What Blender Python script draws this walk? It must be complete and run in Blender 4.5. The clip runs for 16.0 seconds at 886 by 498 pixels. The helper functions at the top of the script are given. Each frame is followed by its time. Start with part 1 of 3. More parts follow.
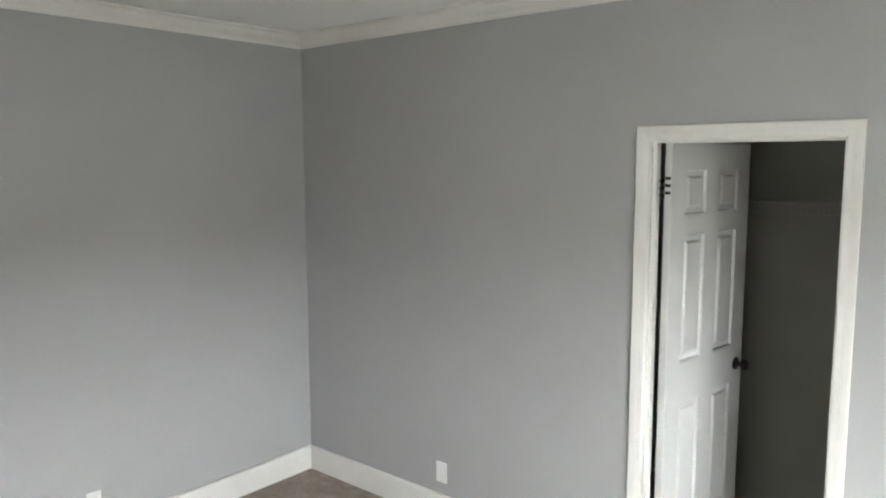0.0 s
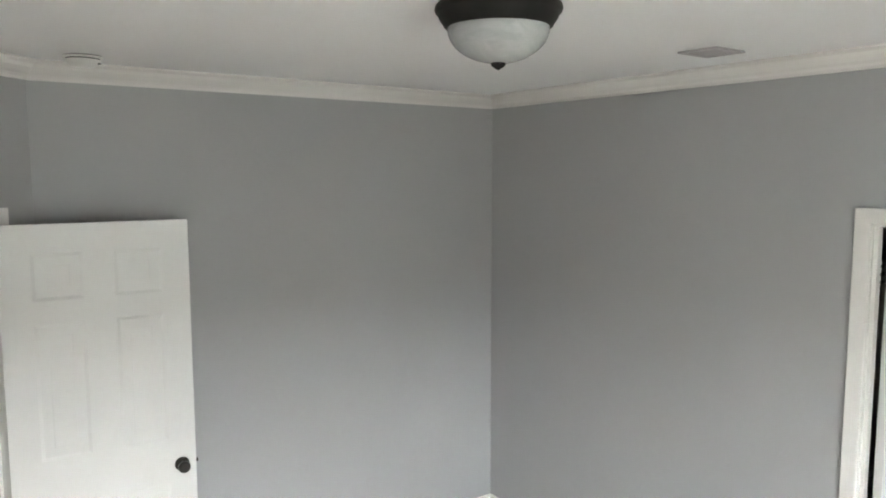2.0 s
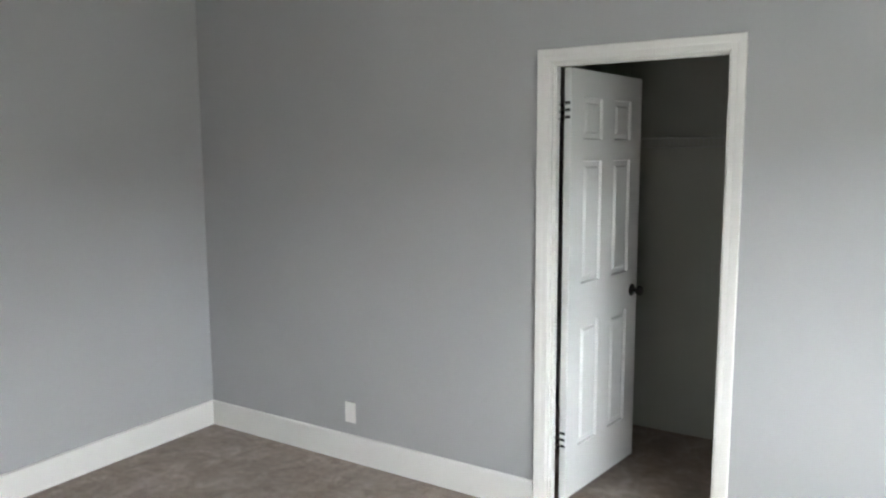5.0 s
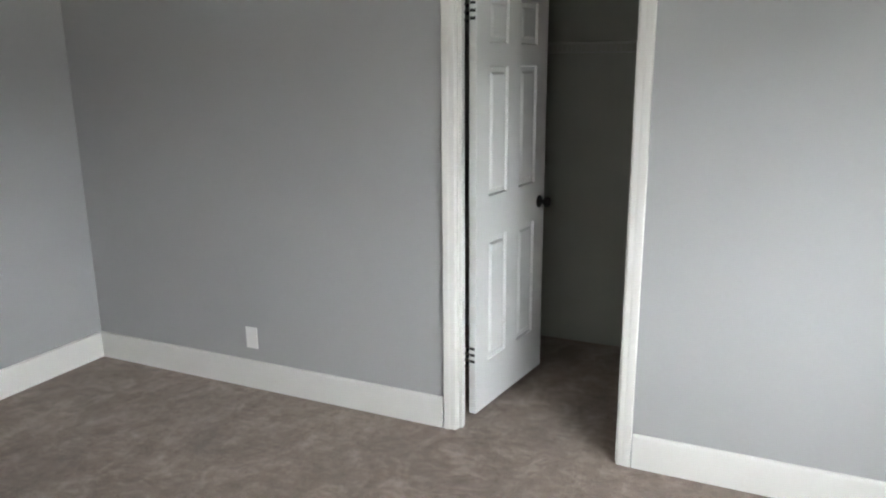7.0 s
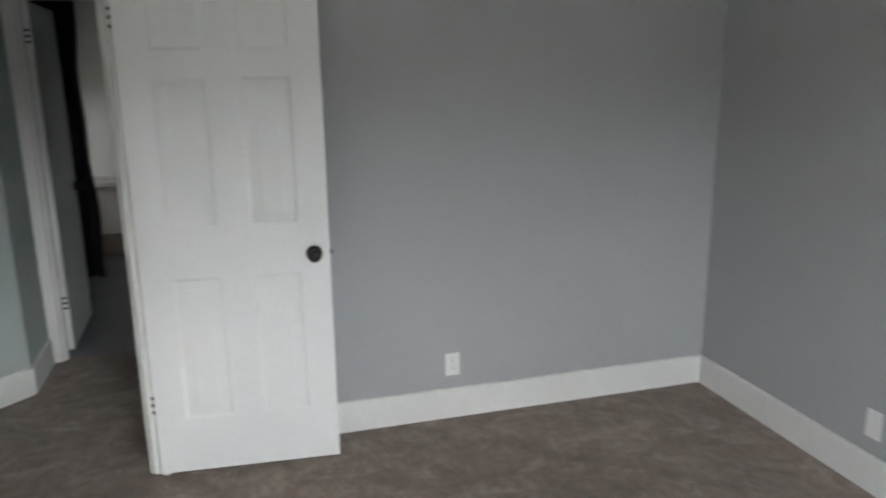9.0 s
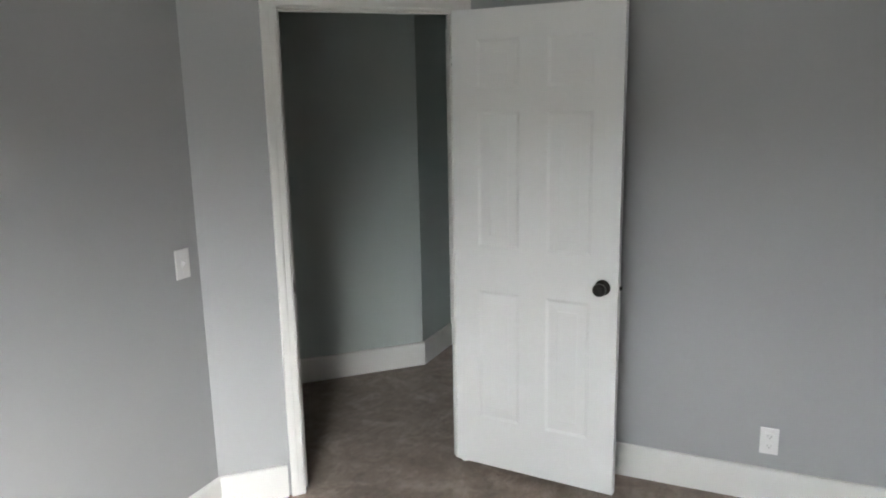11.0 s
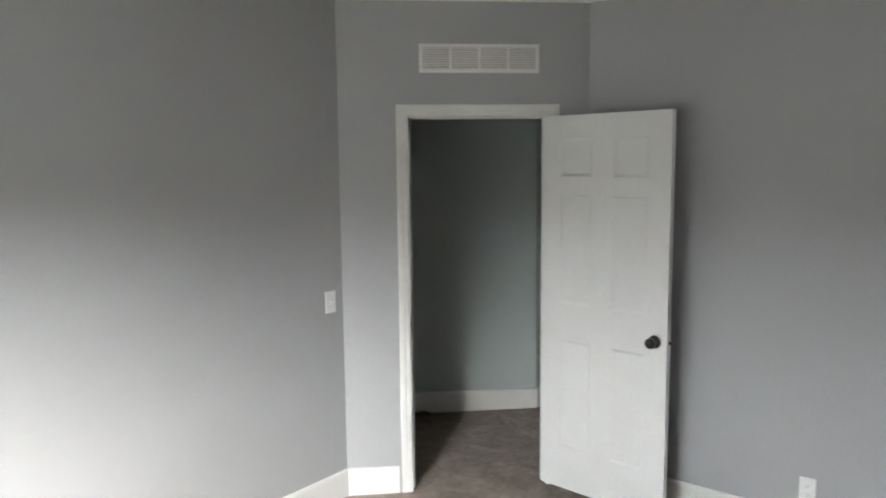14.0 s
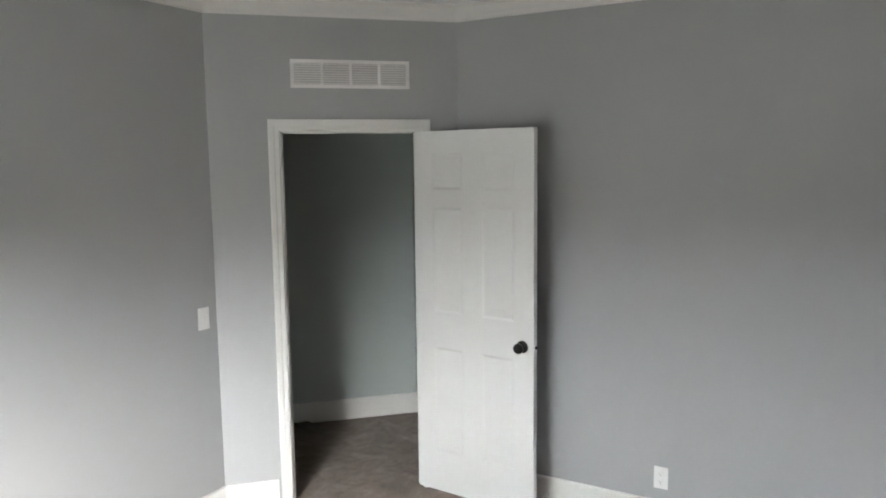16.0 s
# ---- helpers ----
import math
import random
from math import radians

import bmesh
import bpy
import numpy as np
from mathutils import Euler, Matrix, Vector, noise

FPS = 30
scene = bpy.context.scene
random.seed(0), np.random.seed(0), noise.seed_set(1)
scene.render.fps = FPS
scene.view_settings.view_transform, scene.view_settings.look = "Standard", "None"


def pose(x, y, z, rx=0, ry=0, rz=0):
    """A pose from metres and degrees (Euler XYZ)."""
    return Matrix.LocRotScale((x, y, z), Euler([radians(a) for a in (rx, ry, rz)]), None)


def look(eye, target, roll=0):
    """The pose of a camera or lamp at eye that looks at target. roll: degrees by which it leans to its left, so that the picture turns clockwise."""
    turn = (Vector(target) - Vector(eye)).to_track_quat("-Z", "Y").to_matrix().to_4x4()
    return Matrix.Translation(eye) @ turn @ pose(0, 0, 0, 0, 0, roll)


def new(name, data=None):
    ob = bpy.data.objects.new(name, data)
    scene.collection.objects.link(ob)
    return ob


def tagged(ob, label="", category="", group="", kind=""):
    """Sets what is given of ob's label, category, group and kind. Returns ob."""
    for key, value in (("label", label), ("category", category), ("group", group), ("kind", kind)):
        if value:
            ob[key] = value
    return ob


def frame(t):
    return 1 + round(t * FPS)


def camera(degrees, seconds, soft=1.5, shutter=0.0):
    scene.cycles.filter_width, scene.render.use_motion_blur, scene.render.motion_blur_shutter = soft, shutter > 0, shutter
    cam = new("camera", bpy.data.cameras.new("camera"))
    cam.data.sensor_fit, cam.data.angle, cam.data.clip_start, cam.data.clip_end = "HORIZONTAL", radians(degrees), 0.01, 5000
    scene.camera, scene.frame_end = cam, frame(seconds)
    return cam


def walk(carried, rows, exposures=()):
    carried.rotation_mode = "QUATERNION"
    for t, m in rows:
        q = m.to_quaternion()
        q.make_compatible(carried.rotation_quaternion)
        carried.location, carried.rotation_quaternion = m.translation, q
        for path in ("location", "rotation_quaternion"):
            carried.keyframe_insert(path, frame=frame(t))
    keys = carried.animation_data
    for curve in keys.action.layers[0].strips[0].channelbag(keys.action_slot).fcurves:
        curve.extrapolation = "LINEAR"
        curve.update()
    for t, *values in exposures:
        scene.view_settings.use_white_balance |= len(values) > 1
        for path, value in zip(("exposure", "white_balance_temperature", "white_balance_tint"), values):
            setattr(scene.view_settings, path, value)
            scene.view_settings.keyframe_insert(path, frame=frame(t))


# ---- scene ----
cam = camera(61.9, 16.0, soft=1.9, shutter=0.4)
PATH = [
    (0, (-2.944, -3.624, 1.98), (-1.431, -2.339, 1.738), -0.2),
    (0.5, (-2.944, -3.654, 2.079), (-1.47, -2.318, 1.873), 0.1),
    (1, (-2.975, -3.626, 2.22), (-1.569, -2.219, 2.014), -0.1),
    (1.5, (-3.002, -3.552, 2.253), (-1.72, -2.032, 2.043), -0.0),
    (2, (-3.006, -3.577, 2.259), (-1.829, -1.973, 2.049), -0.1),
    (2.5, (-2.983, -3.615, 2.232), (-1.812, -2.008, 2.017), 0.0),
    (3, (-2.945, -3.631, 2.153), (-1.728, -2.058, 1.94), 0.0),
    (3.5, (-2.977, -3.58, 2.048), (-1.562, -2.182, 1.838), 0.2),
    (4, (-2.952, -3.561, 1.898), (-1.314, -2.432, 1.692), 0.5),
    (4.5, (-2.968, -3.577, 1.818), (-1.305, -2.494, 1.573), -0.3),
    (5, (-3.008, -3.613, 1.669), (-1.331, -2.552, 1.414), -0.3),
    (5.2, (-2.99, -3.638, 1.632), (-1.292, -2.614, 1.374), -0.2),
    (7.3, (-2.826, -3.471, 1.637), (-1.067, -2.658, 1.141), -0.3),
    (7.5, (-2.799, -3.411, 1.638), (-1.101, -2.474, 1.151), -0.4),
    (8, (-2.774, -3.236, 1.564), (-1.28, -1.979, 1.13), 0.5),
    (8.5, (-2.506, -3.29, 1.616), (-1.471, -1.641, 1.162), -0.8),
    (9, (-2.339, -3.193, 1.648), (-1.807, -1.324, 1.178), -0.8),
    (9.3, (-2.246, -3.133, 1.677), (-1.94, -1.216, 1.199), -0.9),
    (9.5, (-2.146, -3.099, 1.671), (-2.017, -1.159, 1.199), -0.8),
    (9.6, (-2.099, -3.093, 1.675), (-2.075, -1.148, 1.209), -1.1),
    (10, (-1.844, -3.136, 1.695), (-2.179, -1.218, 1.24), -1.1),
    (10.2, (-1.748, -3.129, 1.695), (-2.251, -1.247, 1.239), -1.2),
    (12.3, (-0.873, -3.265, 1.773), (-1.92, -1.585, 1.483), -1.2),
    (12.5, (-0.777, -3.339, 1.779), (-1.927, -1.724, 1.515), -1.3),
    (13, (-0.689, -3.525, 1.787), (-2.047, -2.078, 1.539), -1.2),
    (13.5, (-0.717, -3.624, 1.79), (-2.048, -2.15, 1.553), -0.6),
    (14, (-0.64, -3.633, 1.812), (-1.886, -2.086, 1.579), -0.6),
    (14.5, (-0.568, -3.641, 1.821), (-1.742, -2.039, 1.587), -0.5),
    (15, (-0.555, -3.663, 1.868), (-1.642, -2.001, 1.63), -0.7),
    (15.5, (-0.541, -3.657, 1.885), (-1.575, -1.961, 1.65), -0.7),
    (16, (-0.537, -3.66, 1.887), (-1.533, -1.941, 1.65), -0.7),
]
walk(cam, [(t, look(eye, target, roll)) for t, eye, target, roll in PATH], [(0.0, 6.67, 6900, 8.5), (2.0, 6.74, 6900, 8.5), (3.0, 6.74, 6850, 8.5), (5.0, 6.5, 6650, 9), (7.5, 6.28, 6700, 9.5), (8.0, 6.44, 6600, 9.5), (8.5, 6.41, 6600, 9.5), (9.0, 5.97, 6600, 9.5), (10.0, 5.92, 6650, 9.5), (12.5, 6.29, 6750, 9.5), (13.5, 6.18, 6750, 9.5), (14.5, 6.24, 6750, 9.5), (16.0, 6.38, 6750, 9.5)])

# ---- light: overcast daylight through the bedroom window ----
world = bpy.data.worlds.new("overcast_sky")
scene.world = world
world.use_nodes = True
wn = world.node_tree.nodes
sky = wn.new("ShaderNodeTexSky")
sky.sky_type = "NISHITA"
sky.sun_disc = False
sky.sun_elevation = radians(24)
sky.sun_rotation = radians(141)
sky.dust_density = 7.0
wn["Background"].inputs["Strength"].default_value = 0.15
cloud = wn.new("ShaderNodeHueSaturation")
cloud.inputs["Saturation"].default_value = 0.2
world.node_tree.links.new(sky.outputs["Color"], cloud.inputs["Color"])
cover = wn.new("ShaderNodeMix")
cover.data_type = "RGBA"
cover.clamp_factor, cover.clamp_result = True, False
cover.inputs["Factor"].default_value = 0.955
cover.inputs["B"].default_value = (2.25, 2.44, 2.62, 1)
world.node_tree.links.new(cloud.outputs["Color"], cover.inputs["A"])
world.node_tree.links.new(cover.outputs["Result"], wn["Background"].inputs["Color"])
sun_data = bpy.data.lights.new("sun", "SUN")
sun_data.energy = 0.245
sun_data.angle = radians(44)
sun_data.color = (0.91, 0.96, 1.0)
sun = new("sun", sun_data)
sun.matrix_world = look((57.5, -71.0, 40.7), (0, 0, 0))


# ---- materials ----
def material(name, colour, rough=0.6, metal=0.0):
    m = bpy.data.materials.new(name)
    m.use_nodes = True
    b = m.node_tree.nodes["Principled BSDF"]
    b.inputs["Base Color"].default_value = (*colour, 1)
    b.inputs["Roughness"].default_value = rough
    b.inputs["Metallic"].default_value = metal
    return m, m.node_tree.nodes, m.node_tree.links, b


def noise_node(n, l, scale, detail=4.0, rough=0.55, stretch=None):
    tc = n.new("ShaderNodeTexCoord")
    t = n.new("ShaderNodeTexNoise")
    t.inputs["Scale"].default_value = scale
    t.inputs["Detail"].default_value = detail
    t.inputs["Roughness"].default_value = rough
    if stretch:
        mp = n.new("ShaderNodeMapping")
        mp.inputs["Scale"].default_value = stretch
        l.new(tc.outputs["Object"], mp.inputs["Vector"])
        l.new(mp.outputs["Vector"], t.inputs["Vector"])
    else:
        l.new(tc.outputs["Object"], t.inputs["Vector"])
    return t


def ramp(n, l, src, stops):
    r = n.new("ShaderNodeValToRGB")
    for i, (p, c) in enumerate(stops):
        e = r.color_ramp.elements[i] if i < 2 else r.color_ramp.elements.new(p)
        e.position, e.color = p, (*c, 1)
    l.new(src, r.inputs["Fac"])
    return r


def bump(n, l, b, src, strength, distance):
    k = n.new("ShaderNodeBump")
    k.inputs["Strength"].default_value = strength
    k.inputs["Distance"].default_value = distance
    l.new(src, k.inputs["Height"])
    l.new(k.outputs["Normal"], b.inputs["Normal"])


def paint(name, low, high, rough, patch=0.9, grain=260.0, relief=0.12, depth=0.0006):
    """Rolled paint: faint patches, orange-peel relief and an uneven sheen."""
    m, n, l, b = material(name, low, rough)
    big = noise_node(n, l, patch, 3)
    r = ramp(n, l, big.outputs["Fac"], [(0.3, low), (0.7, high)])
    l.new(r.outputs["Color"], b.inputs["Base Color"])
    fine = noise_node(n, l, grain, 3)
    bump(n, l, b, fine.outputs["Fac"], relief, depth)
    mid = noise_node(n, l, 7.0, 4)
    mr = n.new("ShaderNodeMapRange")
    mr.inputs["To Min"].default_value = rough - 0.07
    mr.inputs["To Max"].default_value = rough + 0.07
    l.new(mid.outputs["Fac"], mr.inputs["Value"])
    l.new(mr.outputs["Result"], b.inputs["Roughness"])
    return m


WALL = paint("grey_wall_paint", (0.370, 0.374, 0.377), (0.395, 0.399, 0.402), 0.62)
HALL_WALL = paint("green_grey_wall_paint", (0.452, 0.505, 0.484), (0.482, 0.535, 0.514), 0.6)
CEILING = paint("ceiling_white", (0.79, 0.805, 0.815), (0.825, 0.84, 0.85), 0.85, 0.7, 180.0, 0.25, 0.001)
TRIM = paint("trim_white", (0.71, 0.70, 0.675), (0.745, 0.735, 0.71), 0.5, 2.0, 120.0, 0.015)
DOOR = paint("door_white", (0.70, 0.70, 0.69), (0.73, 0.73, 0.72), 0.45, 1.5, 150.0, 0.02)
PLASTIC = paint("white_plastic", (0.78, 0.775, 0.76), (0.80, 0.795, 0.78), 0.3, 3.0, 300.0, 0.02)
GRILLE = paint("grille_enamel", (0.82, 0.795, 0.785), (0.85, 0.825, 0.815), 0.45, 3.0, 200.0, 0.05)
BRONZE = paint("dark_bronze", (0.016, 0.014, 0.013), (0.03, 0.026, 0.023), 0.34, 20.0, 300.0, 0.08)
BRONZE.node_tree.nodes["Principled BSDF"].inputs["Metallic"].default_value = 0.55
REGISTER = paint("register_enamel", (0.42, 0.41, 0.42), (0.5, 0.49, 0.5), 0.5, 4.0, 200.0, 0.05)
# grey standing for the shade between the grille slats
SHADE = material("grille_shade_grey", (0.58, 0.555, 0.545), 0.8)[0]
PAN = paint("matt_dark_bronze", (0.009, 0.0085, 0.008), (0.016, 0.015, 0.014), 0.55, 12.0, 300.0, 0.08)
PAN.node_tree.nodes["Principled BSDF"].inputs["Specular IOR Level"].default_value = 0.2
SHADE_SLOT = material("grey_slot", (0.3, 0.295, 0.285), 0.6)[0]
DARK = material("dark_slot", (0.02, 0.02, 0.02), 0.7)[0]
WIRE = material("white_coated_wire", (0.33, 0.33, 0.315), 0.5)[0]
# olive grey set darker than the bedroom walls: closet shade put into the colour
CLOSET_WALL = paint("dimmed_closet_paint", (0.265, 0.275, 0.24), (0.30, 0.31, 0.27), 0.65)
CREAM = paint("cream_paint", (0.70, 0.63, 0.57), (0.75, 0.68, 0.62), 0.4, 2.0, 90.0, 0.02)
BROWN = paint("brown_stain", (0.17, 0.12, 0.09), (0.22, 0.16, 0.12), 0.5, 3.0, 90.0, 0.05)
CLOTH = paint("dark_brown_cloth", (0.018, 0.015, 0.013), (0.03, 0.026, 0.022), 0.9, 4.0, 400.0, 0.3, 0.001)
TILE = paint("vinyl_floor", (0.2, 0.195, 0.205), (0.26, 0.25, 0.265), 0.3, 3.0, 60.0, 0.05)
SURROUND = paint("beige_wall_paint", (0.52, 0.49, 0.45), (0.56, 0.53, 0.48), 0.6, 2.0, 80.0, 0.02)


def carpet_material():
    m, n, l, b = material("brown_carpet", (0.14, 0.11, 0.1), 0.95)
    b.inputs["Sheen Weight"].default_value = 0.25
    lay = noise_node(n, l, 4.2, 8, 0.66, (1.0, 1.45, 1.0))
    lay.inputs["Distortion"].default_value = 0.9
    clump = noise_node(n, l, 17.0, 5, 0.7, (1.5, 0.8, 1.0))
    clump.inputs["Distortion"].default_value = 0.5
    tuft = noise_node(n, l, 170.0, 3, 0.7)
    blend = n.new("ShaderNodeMath")
    blend.operation = "MULTIPLY_ADD"
    blend.inputs[1].default_value = 0.42
    half = n.new("ShaderNodeMath")
    half.operation = "MULTIPLY"
    half.inputs[1].default_value = 0.62
    l.new(lay.outputs["Fac"], half.inputs[0])
    l.new(clump.outputs["Fac"], blend.inputs[0])
    l.new(half.outputs["Value"], blend.inputs[2])
    a = ramp(n, l, blend.outputs["Value"], [(0.39, (0.173, 0.126, 0.097)), (0.53, (0.262, 0.196, 0.154)), (0.65, (0.39, 0.302, 0.245))])
    c = ramp(n, l, tuft.outputs["Fac"], [(0.3, (0.66, 0.65, 0.64)), (0.72, (1.2, 1.2, 1.2))])
    mix = n.new("ShaderNodeMix")
    mix.data_type, mix.blend_type = "RGBA", "MULTIPLY"
    mix.inputs["Factor"].default_value = 1.0
    l.new(a.outputs["Color"], mix.inputs["A"])
    l.new(c.outputs["Color"], mix.inputs["B"])
    l.new(mix.outputs["Result"], b.inputs["Base Color"])
    add = n.new("ShaderNodeMath")
    add.operation = "MULTIPLY_ADD"
    add.inputs[1].default_value = 0.35
    l.new(tuft.outputs["Fac"], add.inputs[0])
    l.new(blend.outputs["Value"], add.inputs[2])
    bump(n, l, b, add.outputs["Value"], 0.7, 0.012)
    return m


CARPET = carpet_material()


def alabaster():
    m, n, l, b = material("alabaster_glass", (0.7, 0.71, 0.7), 0.25)
    sw = noise_node(n, l, 9.0, 5, 0.6, (1.0, 1.0, 2.5))
    sw.inputs["Distortion"].default_value = 1.6
    r = ramp(n, l, sw.outputs["Fac"], [(0.3, (0.41, 0.43, 0.43)), (0.7, (0.52, 0.535, 0.535))])
    l.new(r.outputs["Color"], b.inputs["Base Color"])
    b.inputs["Subsurface Weight"].default_value = 0.3
    b.inputs["Subsurface Radius"].default_value = (0.02, 0.02, 0.02)
    return m


GLASS_BOWL = alabaster()


# ---- builders ----
def obj(name, bm, mat, parent=None, label="", smooth=False):
    me = bpy.data.meshes.new(name)
    bmesh.ops.recalc_face_normals(bm, faces=bm.faces)
    bm.to_mesh(me)
    bm.free()
    me.materials.append(mat)
    if smooth:
        for p in me.polygons:
            p.use_smooth = True
    ob = new(name, me)
    ob.parent = parent
    if label:
        ob["label"] = label
    return ob


def part(name, bm, mat, parent, label="", smooth=False):
    return obj(name, bm, mat, parent, label, smooth)


def box(bm, x0, x1, y0, y1, z0, z1, m=None, bevel=0.0):
    vs = [bm.verts.new((x, y, z)) for x in (x0, x1) for y in (y0, y1) for z in (z0, z1)]
    fs = [bm.faces.new([vs[i] for i in q]) for q in ((0, 1, 3, 2), (4, 6, 7, 5), (0, 4, 5, 1), (2, 3, 7, 6), (0, 2, 6, 4), (1, 5, 7, 3))]
    if bevel:
        es = list({e for f in fs for e in f.edges})
        r = bmesh.ops.bevel(bm, geom=es, offset=bevel, segments=2, affect="EDGES", profile=0.6)
        vs = list({v for f in r["faces"] for v in f.verts} | {v for v in vs if v.is_valid})
    if m is not None:
        bmesh.ops.transform(bm, matrix=m, verts=vs)
    return bm


def lathe(profile, steps=32, m=None):
    """Turns (radius, height) pairs about the z axis."""
    bm = bmesh.new()
    rings = []
    for r, z in profile:
        if r < 1e-5:
            rings.append([bm.verts.new((0, 0, z))])
        else:
            rings.append([bm.verts.new((r * math.cos(2 * math.pi * k / steps), r * math.sin(2 * math.pi * k / steps), z)) for k in range(steps)])
    for a, b in zip(rings, rings[1:]):
        for k in range(steps):
            j = (k + 1) % steps
            q = [a[k % len(a)], a[j % len(a)], b[j % len(b)], b[k % len(b)]]
            q = list(dict.fromkeys(q))
            if len(q) > 2:
                bm.faces.new(q)
    if m is not None:
        bmesh.ops.transform(bm, matrix=m, verts=bm.verts)
    return bm


def sweep(profile, pts, closed=False):
    """Runs a profile of (distance into the room, height) along the foot of walls, mitred at corners. The room lies to the right."""
    bm = bmesh.new()
    n = len(pts)
    dirs = [(Vector(pts[(i + 1) % n]) - Vector(pts[i])).normalized() for i in range(n if closed else n - 1)]
    loops = []
    for i in range(n):
        d0 = dirs[i - 1] if (closed or i > 0) else dirs[0]
        d1 = dirs[i] if (closed or i < n - 1) else dirs[-1]
        n0, n1 = Vector((d0.y, -d0.x)), Vector((d1.y, -d1.x))
        mi = (n0 + n1) / (1 + n0.dot(n1))
        loops.append([bm.verts.new((pts[i][0] + mi.x * d, pts[i][1] + mi.y * d, z)) for d, z in profile])
    k = len(profile)
    for i in range(n if closed else n - 1):
        a, b = loops[i], loops[(i + 1) % n]
        for j in range(k):
            bm.faces.new([a[j], a[(j + 1) % k], b[(j + 1) % k], b[j]])
    if not closed:
        bm.faces.new(loops[0])
        bm.faces.new(loops[-1])
    return bm


def wall(name, p0, p1, z1, mat, openings=(), thick=0.088, label="", back=None):
    """A wall whose room face runs from p0 to p1 with the room to its right; openings are (s0, s1, z0, z1)."""
    a, b = Vector(p0), Vector(p1)
    length = (b - a).length
    d = (b - a) / length
    m = Matrix(((d.x, -d.y, 0, a.x), (d.y, d.x, 0, a.y), (0, 0, 1, 0), (0, 0, 0, 1)))
    bm = bmesh.new()
    s = 0.0
    for o0, o1, z0, zt in sorted(openings):
        if o0 > s:
            box(bm, s, o0, 0, thick, 0, z1, m)
        if z0 > 0:
            box(bm, o0, o1, 0, thick, 0, z0, m)
        if zt < z1:
            box(bm, o0, o1, 0, thick, zt, z1, m)
        s = o1
    if s < length:
        box(bm, s, length, 0, thick, 0, z1, m)
    ob = tagged(obj(name, bm, mat), label, "wall", kind="structure")
    if back is not None:
        ob.data.materials.append(back)
        nrm = Vector((-d.y, d.x, 0))
        for p in ob.data.polygons:
            if p.normal.dot(nrm) > 0.9:
                p.material_index = 1
    return ob, m


H = 2.72
DOOR_TOP = 2.050
AB, EA = (-2.55, 0.0), (-3.495, -0.945)
SOUTH = -4.8

# ---- the bedroom shell ----
wall_b, M_B = wall("wall_north", AB, (0.088, 0), H, WALL, label="grey painted bedroom wall behind the door", back=HALL_WALL)
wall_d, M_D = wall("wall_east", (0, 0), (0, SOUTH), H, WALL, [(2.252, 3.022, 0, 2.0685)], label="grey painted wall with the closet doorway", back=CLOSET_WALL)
wall_s, M_S = wall("wall_south", (0.088, SOUTH), (-3.615, SOUTH), H, WALL, [(1.138, 2.838, 0.74, 1.87)], label="grey painted wall with the daylight window")
wall_e, M_E = wall("wall_west", (-3.495, SOUTH), EA, H, WALL, label="grey painted wall with the light switch", back=HALL_WALL)
wall_a, M_A = wall("wall_diagonal", EA, AB, H, WALL, [(0.344, 1.128, 0, 2.0685)], label="grey angled wall with the open doorway", back=HALL_WALL)

bm = box(bmesh.new(), -5.6, 1.6, SOUTH - 0.12, 1.44, -0.15, 0)
tagged(obj("floor", bm, CARPET), "brown cut-pile carpet with trodden tracks", "carpet", kind="structure")
bm = box(bmesh.new(), -5.6, 1.6, SOUTH - 0.12, 4.8, H, H + 0.15)
tagged(obj("ceiling", bm, CEILING), "flat white painted ceiling", "ceiling", kind="structure")

ROOM = [(0, 0), (0, SOUTH), (-3.495, SOUTH), EA, AB]
crown = [(0.001, 2.641), (0.012, 2.641), (0.014, 2.652), (0.022, 2.662), (0.036, 2.672), (0.052, 2.688), (0.060, 2.702), (0.072, 2.708), (0.080, 2.712), (0.080, 2.7195), (0.001, 2.7195)]
tagged(obj("crown_moulding", sweep(crown, ROOM, True), TRIM), "white painted crown moulding under the ceiling", "moulding", kind="structure")
base = [(0.0005, 0.0), (0.016, 0.0), (0.016, 0.138), (0.0145, 0.145), (0.010, 0.150), (0.0005, 0.151)]


def along_a(s):
    """A point of the angled wall, s metres from its corner with the north wall."""
    return (AB[0] - s * math.sqrt(0.5), AB[1] - s * math.sqrt(0.5))


for run in ([along_a(0.1555), AB, (0, 0), (0, -2.2035)], [(0, -3.0705), (0, SOUTH), (-3.495, SOUTH), EA, along_a(1.0505)]):
    tagged(obj("baseboard", sweep(base, run), TRIM), "tall white painted baseboard above brown carpet", "baseboard", kind="structure")

CASE = [(0.0, 0.001), (0.0, 0.008), (0.003, 0.011), (0.007, 0.0125), (0.026, 0.0130), (0.031, 0.0150), (0.036, 0.0160), (0.054, 0.0165), (0.058, 0.0155), (0.060, 0.013), (0.060, 0.001)]


